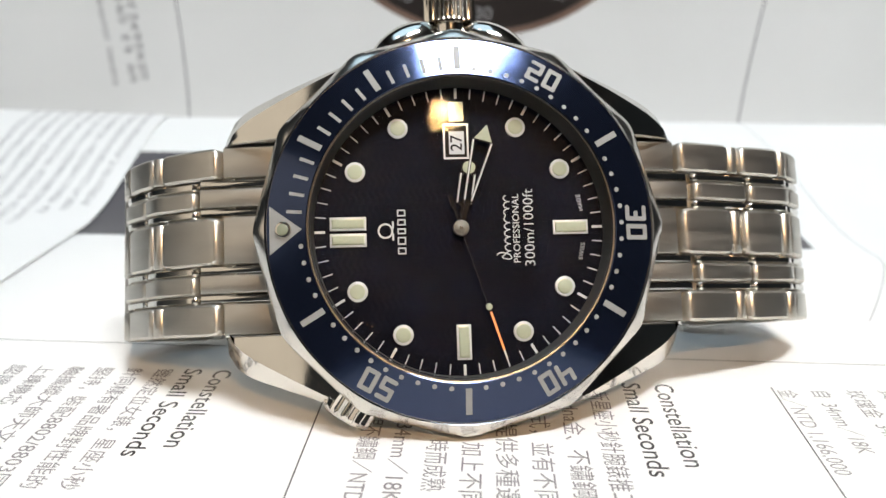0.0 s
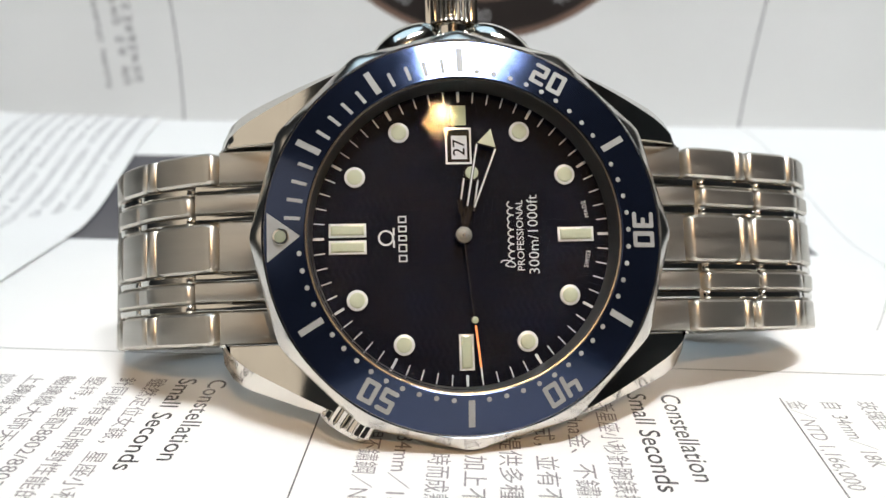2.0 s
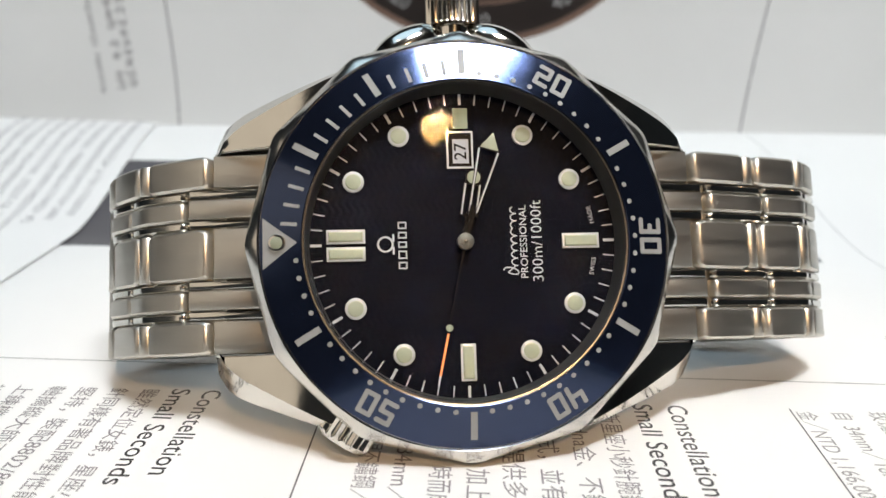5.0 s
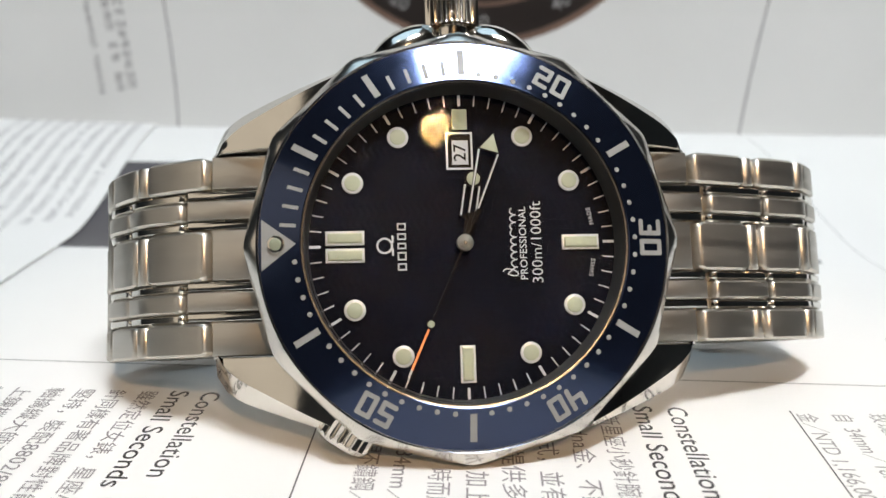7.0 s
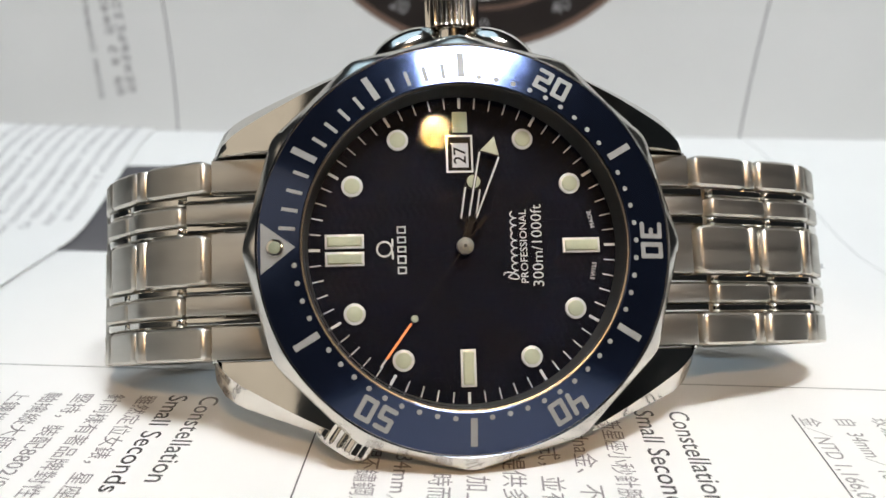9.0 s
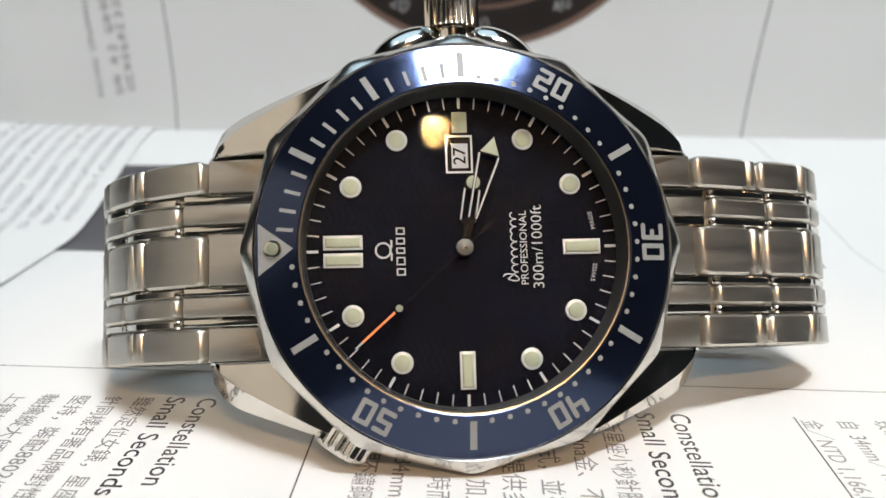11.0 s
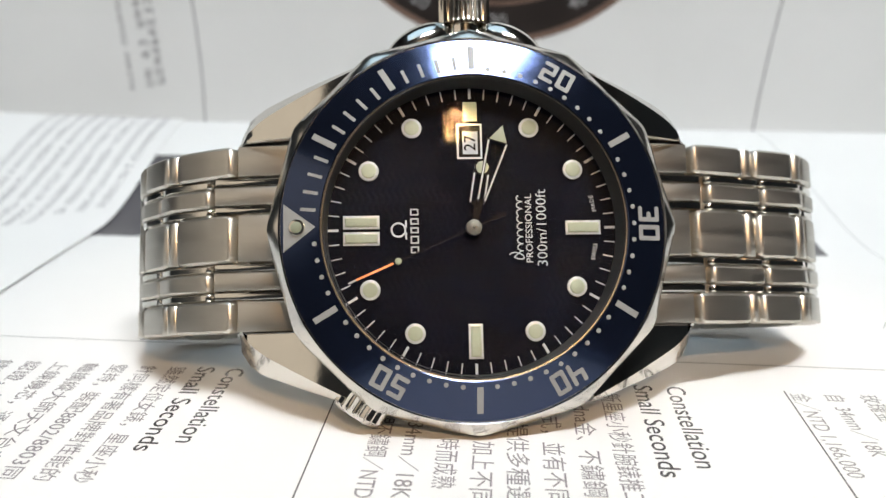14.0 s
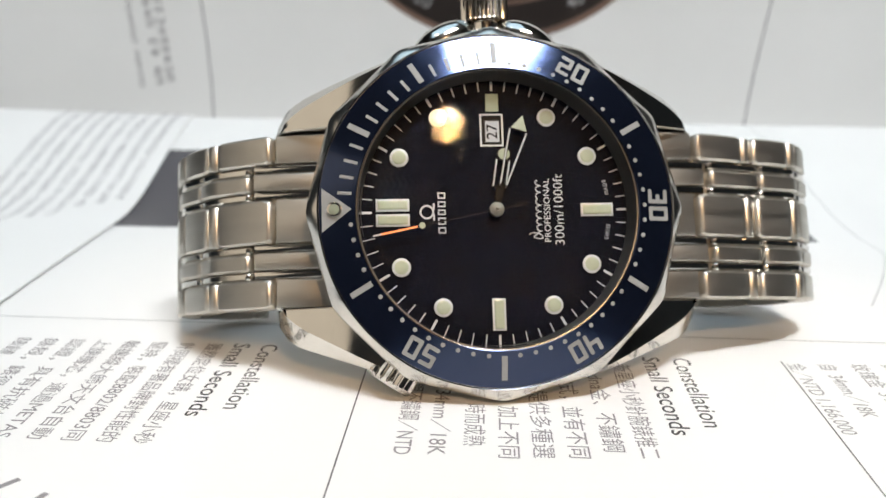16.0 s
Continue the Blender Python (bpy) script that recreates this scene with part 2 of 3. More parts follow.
def page_strip(line, wide, lift=0.03, place=on_page):
    """A thin printed line through the (u, v) pairs."""
    bm = bmesh.new()
    rows_ = []
    for k, (u, v) in enumerate(line):
        a, b = Vector(line[max(k - 1, 0)]), Vector(line[min(k + 1, len(line) - 1)])
        d = (b - a).normalized() * wide / 2
        rows_.append((bm.verts.new(place(u - d.y, v + d.x, lift)), bm.verts.new(place(u + d.y, v - d.x, lift))))
    for a, b in zip(rows_, rows_[1:]):
        bm.faces.new((a[0], a[1], b[1], b[0]))
    return bm


def between(a, b, n):
    return [(a[0] + (b[0] - a[0]) * k / n, a[1] + (b[1] - a[1]) * k / n) for k in range(n + 1)]


def glyph_bars(bm, s, t, wide, tall, rnd):
    """A far character that cannot be read: three or four strokes."""
    cuts = [(-1, 1, 0.0, 0.14), (-1, 1, 0.42, 0.56), (-1, 1, 0.84, 0.98), (-0.15, 0.15, 0.0, 0.98), (-1, -0.75, 0.2, 0.9), (0.75, 1, 0.1, 0.95)]
    for a0, a1, b0, b1 in rnd.sample(cuts, 4):
        bm.faces.new([bm.verts.new(on_back(s + wide * a, t + tall * b, 0.05)) for a, b in ((a0, b0), (a1, b0), (a1, b1), (a0, b1))])


def magazine():
    mag = new("open_magazine")
    tagged(mag, "open white glossy magazine with printed columns and photos", "magazine")
    lower = part("lower_page", sheet([[on_page(u, v) for u in steps(-260, 260, 26)] for v in steps(-190, 60, 20)[:-1] + steps(60, FOLD + 3, 40)]), PAPER, mag)
    part("paper_block", sheet([[on_page(u, v, -0.4) for u in steps(-256, 256, 20)] for v in steps(-186, 60, 12)[:-1] + steps(60, FOLD - 4, 24)], 2.6), PAPER, mag, "edges of the pages beneath")
    upper = part("upper_page", sheet([[on_back(s, t) for s in steps(-250, 250, 28)] for t in steps(-2, 20, 20)[:-1] + steps(20, 190, 30)], away=(V.x, V.y, 0)), PAPER, mag)
    # ruled lines and the dark photo band
    part("ruled_line", page_strip(between((-75, 14.3), (90, 14.5), 8), 0.16), INK, lower)
    part("ruled_line", page_strip(between((-15.2, 14.2), (-15.2, -70), 12), 0.16, place=on_print), INK, lower)
    part("ruled_line", page_strip(between((35.15, 6.8), (35.15, -70), 12), 0.16, place=on_print), INK, lower)
    band = bmesh.new()
    rows_ = [[band.verts.new(on_page(u, v, 0.03)) for u in (-112, -20, 58.3)] for v in steps(67.6, 106.5, 20)]
    for a, b in zip(rows_, rows_[1:]):
        for k in range(2):
            band.faces.new((a[k], a[k + 1], b[k + 1], b[k]))
    part("photo_band", band, DARK_PHOTO, lower, "dark grey printed photo band")
    part("curved_line", page_strip([(58.0 + 9.5 * math.sin((126 - v) / 72 * 1.57) - 0.4 * max(60 - v, 0), v) for v in steps(30, 126, 30)], 0.14), PALE_INK, lower)
    # headings
    for u in (-29.3, 21.9):
        part("heading", page_text("Constellation", 3.0, u, 6.8, 19.4, 0.012), INK, lower)
        part("heading", page_text("Small Seconds", 3.0, u - 3.65, 6.8, 21.5, 0.012), INK, lower)
    left = ("雖然定位女錶，星座小秒", "針同樣有著品牌對性能的", "堅持，裝配8802/8803同", "軸擒縱大師天文台自動", "上鍊機芯，通過METAS", "認證，具有抗磁性能", "錶殼，錶徑不同設計", "錶鏈，搭配優質真皮")
    for k, body in enumerate(left):
        part("text_line", page_text(body, 2.3, -36.25 - 3.6 * k, 6.5, 27.7), GREY_INK, lower)
    right = (("全新星座小秒針腕錶推二", 14.4, 6.5, 26.5), ("以Sedna金、不鏽鋼", 11.0, 6.5, 25.4), ("兩種款式，並有不同", 7.5, 6.5, 27.0), ("面，提供多種選", 4.0, 2.0, 22.8), ("擇，加上不同", 0.6, -3.0, 18.1), ("時而成熟", -2.9, -8.9, 10.0), ("34mm／18K", -6.5, -5.4, 15.6), ("銀不鏽鋼／NTD", -9.9, -3.8, 17.4))
    for body, u, v, length in right:
        part("text_line", page_text(body, 2.45, u, v, length), GREY_INK, lower)
    for body, u, v, length in (("金／NTD 1,166,000", 35.7, 6.2, 19.2), ("自  34mm／18K", 39.4, 6.4, 15.0), ("玫瑰金  34mm", 43.3, 6.7, 14.5), ("黃  34mm", 47.0, 6.9, 10.0)):
        part("text_line", page_text(body, 2.35, u, v, length), PALE_INK, lower)
    part("printed_mark", page_strip([(-42.3, -29.0), (-43.4, -30.6), (-45.5, -33.0)], 0.7, place=on_page), GREY_INK, lower)
    part("printed_mark", page_strip([(-38.6, -31.2), (-39.4, -33.5)], 0.7, place=on_page), GREY_INK, lower)
    # the standing page
    for (s0, t0), (s1, t1), bow in (((-78.6, 4), (-83.6, 60), 1.6), ((59.6, 4), (68.5, 60), -1.0)):
        bm = bmesh.new()
        rows_ = []
        for k in steps(0, 1, 30):
            s = s0 + (s1 - s0) * k + bow * 4 * k * (1 - k)
            rows_.append((bm.verts.new(on_back(s - 0.2, t0 + (t1 - t0) * k, 0.05)), bm.verts.new(on_back(s + 0.2, t0 + (t1 - t0) * k, 0.05))))
        for a, b in zip(rows_, rows_[1:]):
            bm.faces.new((a[0], a[1], b[1], b[0]))
        part("ruled_line", bm, GREY_INK, upper)
    rnd = random.Random(5)
    for row, (s0, t0, wide, tall) in enumerate(((-90.0, 21.9, 1.05, 1.9), (-93.0, 21.2, 1.05, 1.9), (-97.8, 20.4, 0.7, 1.25))):
        bm = bmesh.new()
        t = t0
        while t < 58:
            if rnd.random() > 0.12:
                glyph_bars(bm, s0 - (t - t0) * (0.10 + 0.0012 * (t - t0)), t, wide, tall, rnd)
            t += tall * 1.3
        part("text_line", bm, GREY_INK, upper)

    def ring(name, r0, r1, mat, lift, label):
        bm = bmesh.new()
        vs = []
        for a in steps(190, 350, 90):
            vs.append([bm.verts.new(on_back(PHOTO[0] + r * math.cos(radians(a)), PHOTO[1] + r * math.sin(radians(a)), lift)) for r in (r0, r1)])
        for a, b in zip(vs, vs[1:]):
            bm.faces.new((a[0], a[1], b[1], b[0]))
        part(name, bm, mat, upper, label)

    ring("photo_rim", 45.0, 46.6, ROSE_PHOTO, 0.04, "rose gold rim of a printed watch photo")
    ring("photo_bezel", 37.5, 45.0, BROWN_PHOTO, 0.05, "dark brown printed bezel")
    ring("photo_rim", 36.5, 37.5, ROSE_PHOTO, 0.05, "rose gold inner rim in print")
    ring("photo_dial", 8.0, 36.5, BROWN_PHOTO, 0.04, "dark brown printed dial")
    for a, body in ((-118, "20"), (-62, "40"), (-90, "30")):
        bm = lettering(body, 4.6, 0, 0.03)
        ca = radians(a)
        for w in bm.verts:
            rr = 41.3 - w.co.y
            aa = ca + w.co.x / rr
            w.co = on_back(PHOTO[0] + rr * math.cos(aa), PHOTO[1] + rr * math.sin(aa), 0.08)
        part("photo_numeral", bm, PALE_INK, upper)
    return mag


def loose_leaf():
    """A second sheet with a curved free edge that lies over the page."""
    def edge(v):
        return -71.0 - 0.105 * (v - 18) + 0.00028 * (v - 18) ** 2
    rows_v = steps(-60, 60, 12)[:-1] + steps(60, FOLD - 1, 40)
    leaf = part("loose_leaf", sheet([[on_page(edge(v) - w, v, 0.5 + 0.02 * w) for w in (0, 0.6, 4, 10, 20, 40, 80, 140)] for v in rows_v], 0.14), PAPER)
    tagged(leaf, "white printed sheet with a curved edge over the magazine page", "paper sheet")
    rnd = random.Random(3)
    for k in range(9):
        bm = bmesh.new()
        v = FOLD - 4 - rnd.uniform(0, 3)
        stop = 82 - 3.0 * k + rnd.uniform(-4, 4)
        while v > stop:
            dv = rnd.uniform(0.9, 1.7)
            for piece in range(3):
                w = 3.2 + 3.6 * k + 0.62 * piece + rnd.uniform(0, 0.3)
                ww, hv = rnd.uniform(0.2, 0.4), dv * rnd.uniform(0.5, 1.0)
                bm.faces.new([bm.verts.new(on_page(edge(v) - w - a * ww, v - b * hv, 0.53 + 0.02 * w)) for a, b in ((0, 0), (1, 0), (1, 1), (0, 1))])
            v -= dv * (1.8 if rnd.random() < 0.1 else 1.15)
        part("text_line", bm, GREY_INK, leaf)


# ---- the watch: x towards six o'clock, y towards three, z out of the dial ----
WATCH = Matrix.Translation((0, 0, 0.01956)) @ Matrix(((1, 0, 0, 0), (0, math.sin(radians(22)), -math.cos(radians(22)), 0), (0, math.cos(radians(22)), math.sin(radians(22)), 0), (0, 0, 0, 1)))


def lug(sx, sy):
    """One horn of the case, lofted outwards along x with a wide outer facet."""
    bm = bmesh.new()
    rings = []
    for k in range(13):
        q = k / 12
        x = 12.0 + 12.8 * q
        outer = (17.6 if sy > 0 else 18.1) - (x - 12.0) * 0.335 - max(x - 21.5, 0) ** 2 * 0.10
        inner = 10.25
        top = 0.25 - 1.6 * q - 3.3 * q ** 2.0
        low = -8.3 - 1.4 * q ** 2
        if k == 12:
            outer, top, low = outer - 0.6, top - 0.7, low + 0.5
        facet = 0.5 + (1.5 if sy > 0 else 2.3) * q ** 1.2
        drop = 0.4 + facet * 0.95
        ridge = outer - facet
        sec = [(inner, low), (outer - 1.2, low), (outer, low + 1.6), (outer, max(top - drop, low + 1.7)), (ridge, top), ((ridge + inner) / 2, top - 0.12 * (1 - q)), (inner + 0.12, top - 0.4 * (1 - q)), (inner, top - 0.25 - 0.4 * (1 - q))]
        rings.append([bm.verts.new((sx * x, sy * y, z)) for y, z in sec])
    for a, b in zip(rings, rings[1:]):
        for i in range(8):
            j = (i + 1) % 8
            bm.faces.new((a[i], b[i], b[j], a[j]))
    bm.faces.new(rings[0])
    bm.faces.new(rings[-1])
    return bm


def fluted(r, length, teeth, depth, cap=0.4):
    """A fluted knob along +z from 0 to length."""
    bm = bmesh.new()
    n = teeth * 6
    prof = [(r - 0.9, 0.0, 0), (r - 0.15, 0.15, 0), (r, 0.5, 1), (r, length - cap - 0.2, 1), (r - 0.15, length - cap, 0.5), (r - 0.6, length, 0)]
    rings = []
    for rr, z, f in prof:
        rings.append([bm.verts.new(((rr - f * depth * (0.5 - 0.5 * math.cos(teeth * 2 * math.pi * k / n)) ** 0.6) * math.cos(2 * math.pi * k / n), (rr - f * depth * (0.5 - 0.5 * math.cos(teeth * 2 * math.pi * k / n)) ** 0.6) * math.sin(2 * math.pi * k / n), z)) for k in range(n)])
    for a, b in zip(rings, rings[1:]):
        for k in range(n):
            bm.faces.new((a[k], a[(k + 1) % n], b[(k + 1) % n], b[k]))
    bm.faces.new(rings[0])
    bm.faces.new(rings[-1])
    return bm


def case_parts(w):
    body = part("case_body", lathe([(0, -9.0), (16.3, -9.0), (17.4, -8.2), (18.6, -6.4), (19.3, -4.2), (19.3, -0.6), (18.9, 0.3), (15.2, 0.3), (15.2, -0.6), (0, -0.6)]), POLISHED, w, "polished steel middle case")
    for sx in (-1, 1):
        for sy in (-1, 1):
            part("lug", lug(sx, sy), POLISHED, body, angle=25)
    # crown guards, crown tube and crown at three o'clock
    for s in (-1, 1):
        g = bmesh.new()
        bmesh.ops.create_uvsphere(g, u_segments=24, v_segments=16, radius=1)
        bmesh.ops.transform(g, matrix=Matrix.Translation((s * 5.0, 20.5, -2.8)) @ Matrix.Rotation(radians(-s * 30), 4, "Z") @ Matrix.Diagonal((4.2, 2.3, 2.3, 1)), verts=g.verts)
        part("crown_guard", g, POLISHED, body)
    tube = lathe([(0, 0), (2.0, 0), (2.0, 4.6), (0, 4.6)], 32)
    part("crown_tube", tube, POLISHED, w, at=mm(0, 19.0, -3.4, -90, 0, 0))
    part("crown", fluted(2.85, 5.2, 32, 0.30), POLISHED, w, "fluted steel winding crown", at=mm(0, 22.9, -3.4, -90, 0, 0), angle=50)
    # helium valve at ten o'clock
    a = -123.5
    p = polar(18.9, a, -1.7)
    valve = part("valve_crown", fluted(2.75, 3.9, 20, 0.42), POLISHED, w, "fluted steel helium valve", angle=50)
    valve.matrix_basis = mm(p.x, p.y, p.z) @ Matrix.Rotation(radians(a), 4, "Z") @ Matrix.Rotation(radians(90), 4, "Y")


STROKES = {"0": "abcdef", "2": "abged", "3": "abgcd", "4": "fgbc", "5": "afgcd"}


def block_number(body):
    """Square stencil digits, 1.55 wide and 2.3 high, about the origin."""
    pieces = []
    t, wd, ht = 0.46, 1.6, 2.4
    for k, ch in enumerate(body):
        x = (k - (len(body) - 1) / 2) * 1.95
        l, r, b, m, u = x - wd / 2, x + wd / 2, -ht / 2, 0.0, ht / 2
        cells = {"a": (l, r, u - t, u), "d": (l, r, b, b + t), "g": (l + (0.55 if ch == "3" else 0.0), r, m - t / 2, m + t / 2), "f": (l, l + t, m - t / 2, u), "b": (r - t, r, m - t / 2, u), "e": (l, l + t, b, m + t / 2), "c": (r - t, r, b, m + t / 2)}
        h = 0.0
        for key in STROKES[ch]:
            x0, x1, y0, y1 = cells[key]
            c = 0.14
            pieces.append((prism([(x0 + c, y0), (x1 - c, y0), (x1, y0 + c), (x1, y1 - c), (x1 - c, y1), (x0 + c, y1), (x0, y1 - c), (x0, y0 + c)], 0, 0.03 + h), None))
            h += 0.002
    return joined(*pieces)


def bezel_parts(w):
    def wave(i, a, r, z):
        if 2 <= i <= 6:
            bite = (0.5 - 0.5 * math.cos(12 * a)) ** 0.62
            return r - (0.0, 0.0, 0.2, 0.55, 0.65, 0.4, 0.05)[i] * bite, z - (0, 0, 0, 0, 0.05, 0.2, 0.03)[i] * bite
        return r, z
    ring = part("bezel", lathe([(15.7, 0.35), (18.8, 0.35), (20.3, 0.45), (21.15, 0.8), (21.1, 1.35), (20.5, 2.05), (19.9, 2.3), (19.7, 2.02), (15.8, 2.8), (15.66, 2.75), (15.52, 2.72), (15.47, 0.6)], 288, wave, True), SATIN, w, "scalloped steel turning bezel", angle=30)
    insert = part("insert", lathe([(15.66, 3.08), (15.74, 3.12), (19.66, 2.12), (19.66, 1.98), (15.66, 2.8)], 192, None, True), BLUE, ring, "blue bezel insert")
    slope = math.atan2(1.0, 3.91)

    def on_bezel(bm, a, r, turn=0.0):
        z = 3.12 - (r - 15.75) * 1.0 / 3.91
        bmesh.ops.transform(bm, matrix=Matrix.Rotation(radians(a), 4, "Z") @ Matrix.Translation((r, 0, z)) @ Matrix.Rotation(slope, 4, "Y") @ Matrix.Rotation(radians(turn), 4, "Z"), verts=bm.verts)
        return bm
    for m in range(1, 60):
        a = dial_angle(m)
        if m in (20, 30, 40, 50):
            num = block_number(str(m))
            part("numeral", on_bezel(num, a, 17.95, -90), SILVER_PRINT, ring)
            part("minute_dot", on_bezel(disc(0.25, 0, 0.03, steps=16), a, 16.3), SILVER_PRINT, ring)
        elif m % 5 == 0:
            part("minute_bar", on_bezel(box(-1.35, 1.35, -0.32, 0.32, 0, 0.03), a, 17.55), SILVER_PRINT, ring)
        elif m < 15:
            part("minute_bar", on_bezel(box(-0.8, 0.8, -0.17, 0.17, 0, 0.03), a, 16.95), SILVER_PRINT, ring)
        else:
            part("minute_dot", on_bezel(disc(0.25, 0, 0.03, steps=16), a, 16.3), SILVER_PRINT, ring)
    tri = prism([(-1.45, 0), (1.9, 2.45), (1.9, -2.45)], 0, 0.03)
    part("zero_triangle", on_bezel(tri, 180, 17.5), SILVER_PRINT, ring)
    pip = on_bezel(joined((disc(0.85, 0, 0.28, 0.12), None), ), 180, 17.95)
    pearl = part("pip", pip, POLISHED, ring, "steel cup of the bezel pearl")
    part("pearl", on_bezel(disc(0.62, 0.2, 0.42, 0.2), 180, 17.95), LUME, pearl, "pale luminous pearl")


def dial_parts(w):
    dial = part("dial", disc(15.47, -0.5, 0, steps=128), NAVY, w, "dark navy dial with engraved waves")
    part("flange", lathe([(15.48, 0.0), (15.48, 2.9), (15.4, 2.9), (15.08, 0.02)], 128, None, True), REHAUT, dial, "dark grey inner flange ring")
    for m in range(60):
        a = dial_angle(m)
        if m % 5 == 0:
            part("minute_mark", spun(box(-0.55, 0.55, -0.13, 0.13, 0.005, 0.03), a, 14.47), PRINT, dial)
        else:
            part("minute_mark", spun(box(-0.55, 0.55, -0.055, 0.055, 0.005, 0.03), a, 14.47), PRINT, dial)
    for hour in (1, 2, 4, 5, 7, 8, 10, 11):
        p = polar(12.4, dial_angle(hour * 5))
        m = part("hour_marker", disc(1.05, 0, 0.22, 0.1, cx=p.x, cy=p.y), WHITE_METAL, dial, "round white metal hour marker")
        part("lume", disc(0.80, 0.16, 0.34, 0.16, cx=p.x, cy=p.y), LUME, m)

    def baton(x0, x1, y0, y1):
        m = part("hour_marker", box(x0, x1, y0, y1, 0, 0.24, 0.08), WHITE_METAL, dial, "rectangular white metal hour marker")
        part("lume", box(x0 + 0.2, x1 - 0.2, y0 + 0.2, y1 - 0.2, 0.18, 0.4, 0.2, 3), LUME, m)
    baton(-13.45, -9.7, 0.1, 1.5)
    baton(-13.45, -9.7, -1.6, -0.2)
    baton(9.75, 13.45, -0.75, 0.75)
    baton(-0.75, 0.75, -13.45, -9.85)
    part("hour_marker", box(-0.72, 0.72, 11.5, 13.55, 0, 0.14, 0.05), LUME, dial, "short pale hour marker above the date")
    # date window
    frame_ = joined((box(-1.45, 1.2, 7.45, 7.62, 0, 0.06), None), (box(-1.45, 1.2, 11.05, 11.22, 0, 0.06), None), (box(-1.45, -1.28, 7.62, 11.05, 0, 0.06), None), (box(1.03, 1.2, 7.62, 11.05, 0, 0.06), None))
    win = part("date_window", frame_, PRINT, dial, "white framed date window")
    part("date_frame", joined((box(-1.2, -0.85, 7.7, 10.9, 0.004, 0.04), None), (box(0.75, 0.98, 7.7, 10.9, 0.004, 0.04), None), (box(-0.85, 0.75, 10.4, 10.9, 0.004, 0.04), None), (box(-0.85, 0.75, 7.7, 7.95, 0.004, 0.04), None)), BLACK, win)
    dd = part("date_disc", box(-0.85, 0.75, 7.95, 10.4, 0.004, 0.02), DATE, win, "pale date disc")
    num = lettering("27", 1.75, 0.01, 0.015)
    bmesh.ops.transform(num, matrix=Matrix.Translation((-0.03, 9.15, 0.03)) @ Matrix.Rotation(radians(90), 4, "Z"), verts=num.verts)
    part("date_number", num, BLACK, win)
    # printed words: they run towards +y, their tops towards -x

    def words(name, body, size, x, y, length, bold=0.0, turn=90.0):
        bm = lettering(body, size, 0.02, bold)
        k = length / (2 * max(w.co.x for w in bm.verts))
        for w in bm.verts:
            w.co.x *= k
        bmesh.ops.transform(bm, matrix=Matrix.Translation((x, y, 0.02)) @ Matrix.Rotation(radians(turn), 4, "Z"), verts=bm.verts)
        part(name, bm, PRINT, dial)
    words("lettering", "PROFESSIONAL", 1.02, 5.92, 0.0, 7.3)
    words("lettering", "300m/1000ft", 1.55, 7.28, 0.05, 8.2, -0.012)
    for m, body in ((28.1, "MADE"), (31.9, "SWISS")):
        a = dial_angle(m)
        bm = lettering(body, 0.62, 0.02, 0.0, 1.1)
        part("lettering", spun(bm, a, 13.0, 0.02, 90), PRINT, dial)
    # maker's emblem and name, model script: plain shapes
    emblem = joined((lathe([(0.62, 0.0), (0.80, 0.0), (0.80, 0.03), (0.62, 0.03)], 40, None, True), Matrix.Translation((-7.75, 0.0, 0.01))), (box(-7.05, -6.87, 0.25, 1.0, 0.01, 0.04), None), (box(-7.05, -6.87, -1.0, -0.25, 0.01, 0.04), None))
    part("emblem", emblem, PRINT, dial, "white emblem")
    for y0, y1 in ((-2.5, -1.75), (-1.5, -0.65), (-0.4, 0.25), (0.5, 1.2), (1.45, 2.2)):
        part("name_bar", joined((box(-6.5, -5.65, y0 + 0.05, y0 + 0.18, 0.01, 0.04), None), (box(-6.5, -5.65, y1 - 0.13, y1, 0.01, 0.04), None), (box(-6.5, -6.37, y0 + 0.18, y1 - 0.13, 0.01, 0.04), None), (box(-5.78, -5.65, y0 + 0.18, y1 - 0.13, 0.01, 0.04), None)), PRINT, dial)
    script = bmesh.new()

    def stroke(q):
        """A looped flourish, then small slanted waves with one tall upstroke."""
        if q < 0.16:
            a = q / 0.16
            return Vector((4.55 - 0.75 * math.cos(a * 5.2), -3.0 + 0.42 * math.sin(a * 5.2 + 0.5) + 0.25 * a))
        a = (q - 0.16) / 0.84
        tall = 0.5 * math.exp(-((a - 0.66) / 0.03) ** 2)
        return Vector((4.95 + 0.30 * math.sin(a * 50) - tall, -2.55 + 5.9 * a + 0.14 * math.cos(a * 50) + 0.25 * tall))
    pts = [stroke(k / 260) for k in range(261)]
    for a, b in zip(pts, pts[1:]):
        d = (b - a).normalized() * 0.06
        script.faces.new([script.verts.new((c.x + o * -d.y, c.y + o * d.x, 0.03)) for c, o in ((a, -1), (a, 1), (b, 1), (b, -1))])
    part("script_mark", script, PRINT, dial, "white script mark")
    crystal = part("crystal", lathe([(0, 2.35), (15.4, 2.35), (15.4, 3.1), (15.2, 3.25), (0, 3.25)], 128), CRYSTAL, w, "flat sapphire crystal", angle=4)
    crystal.visible_shadow = False


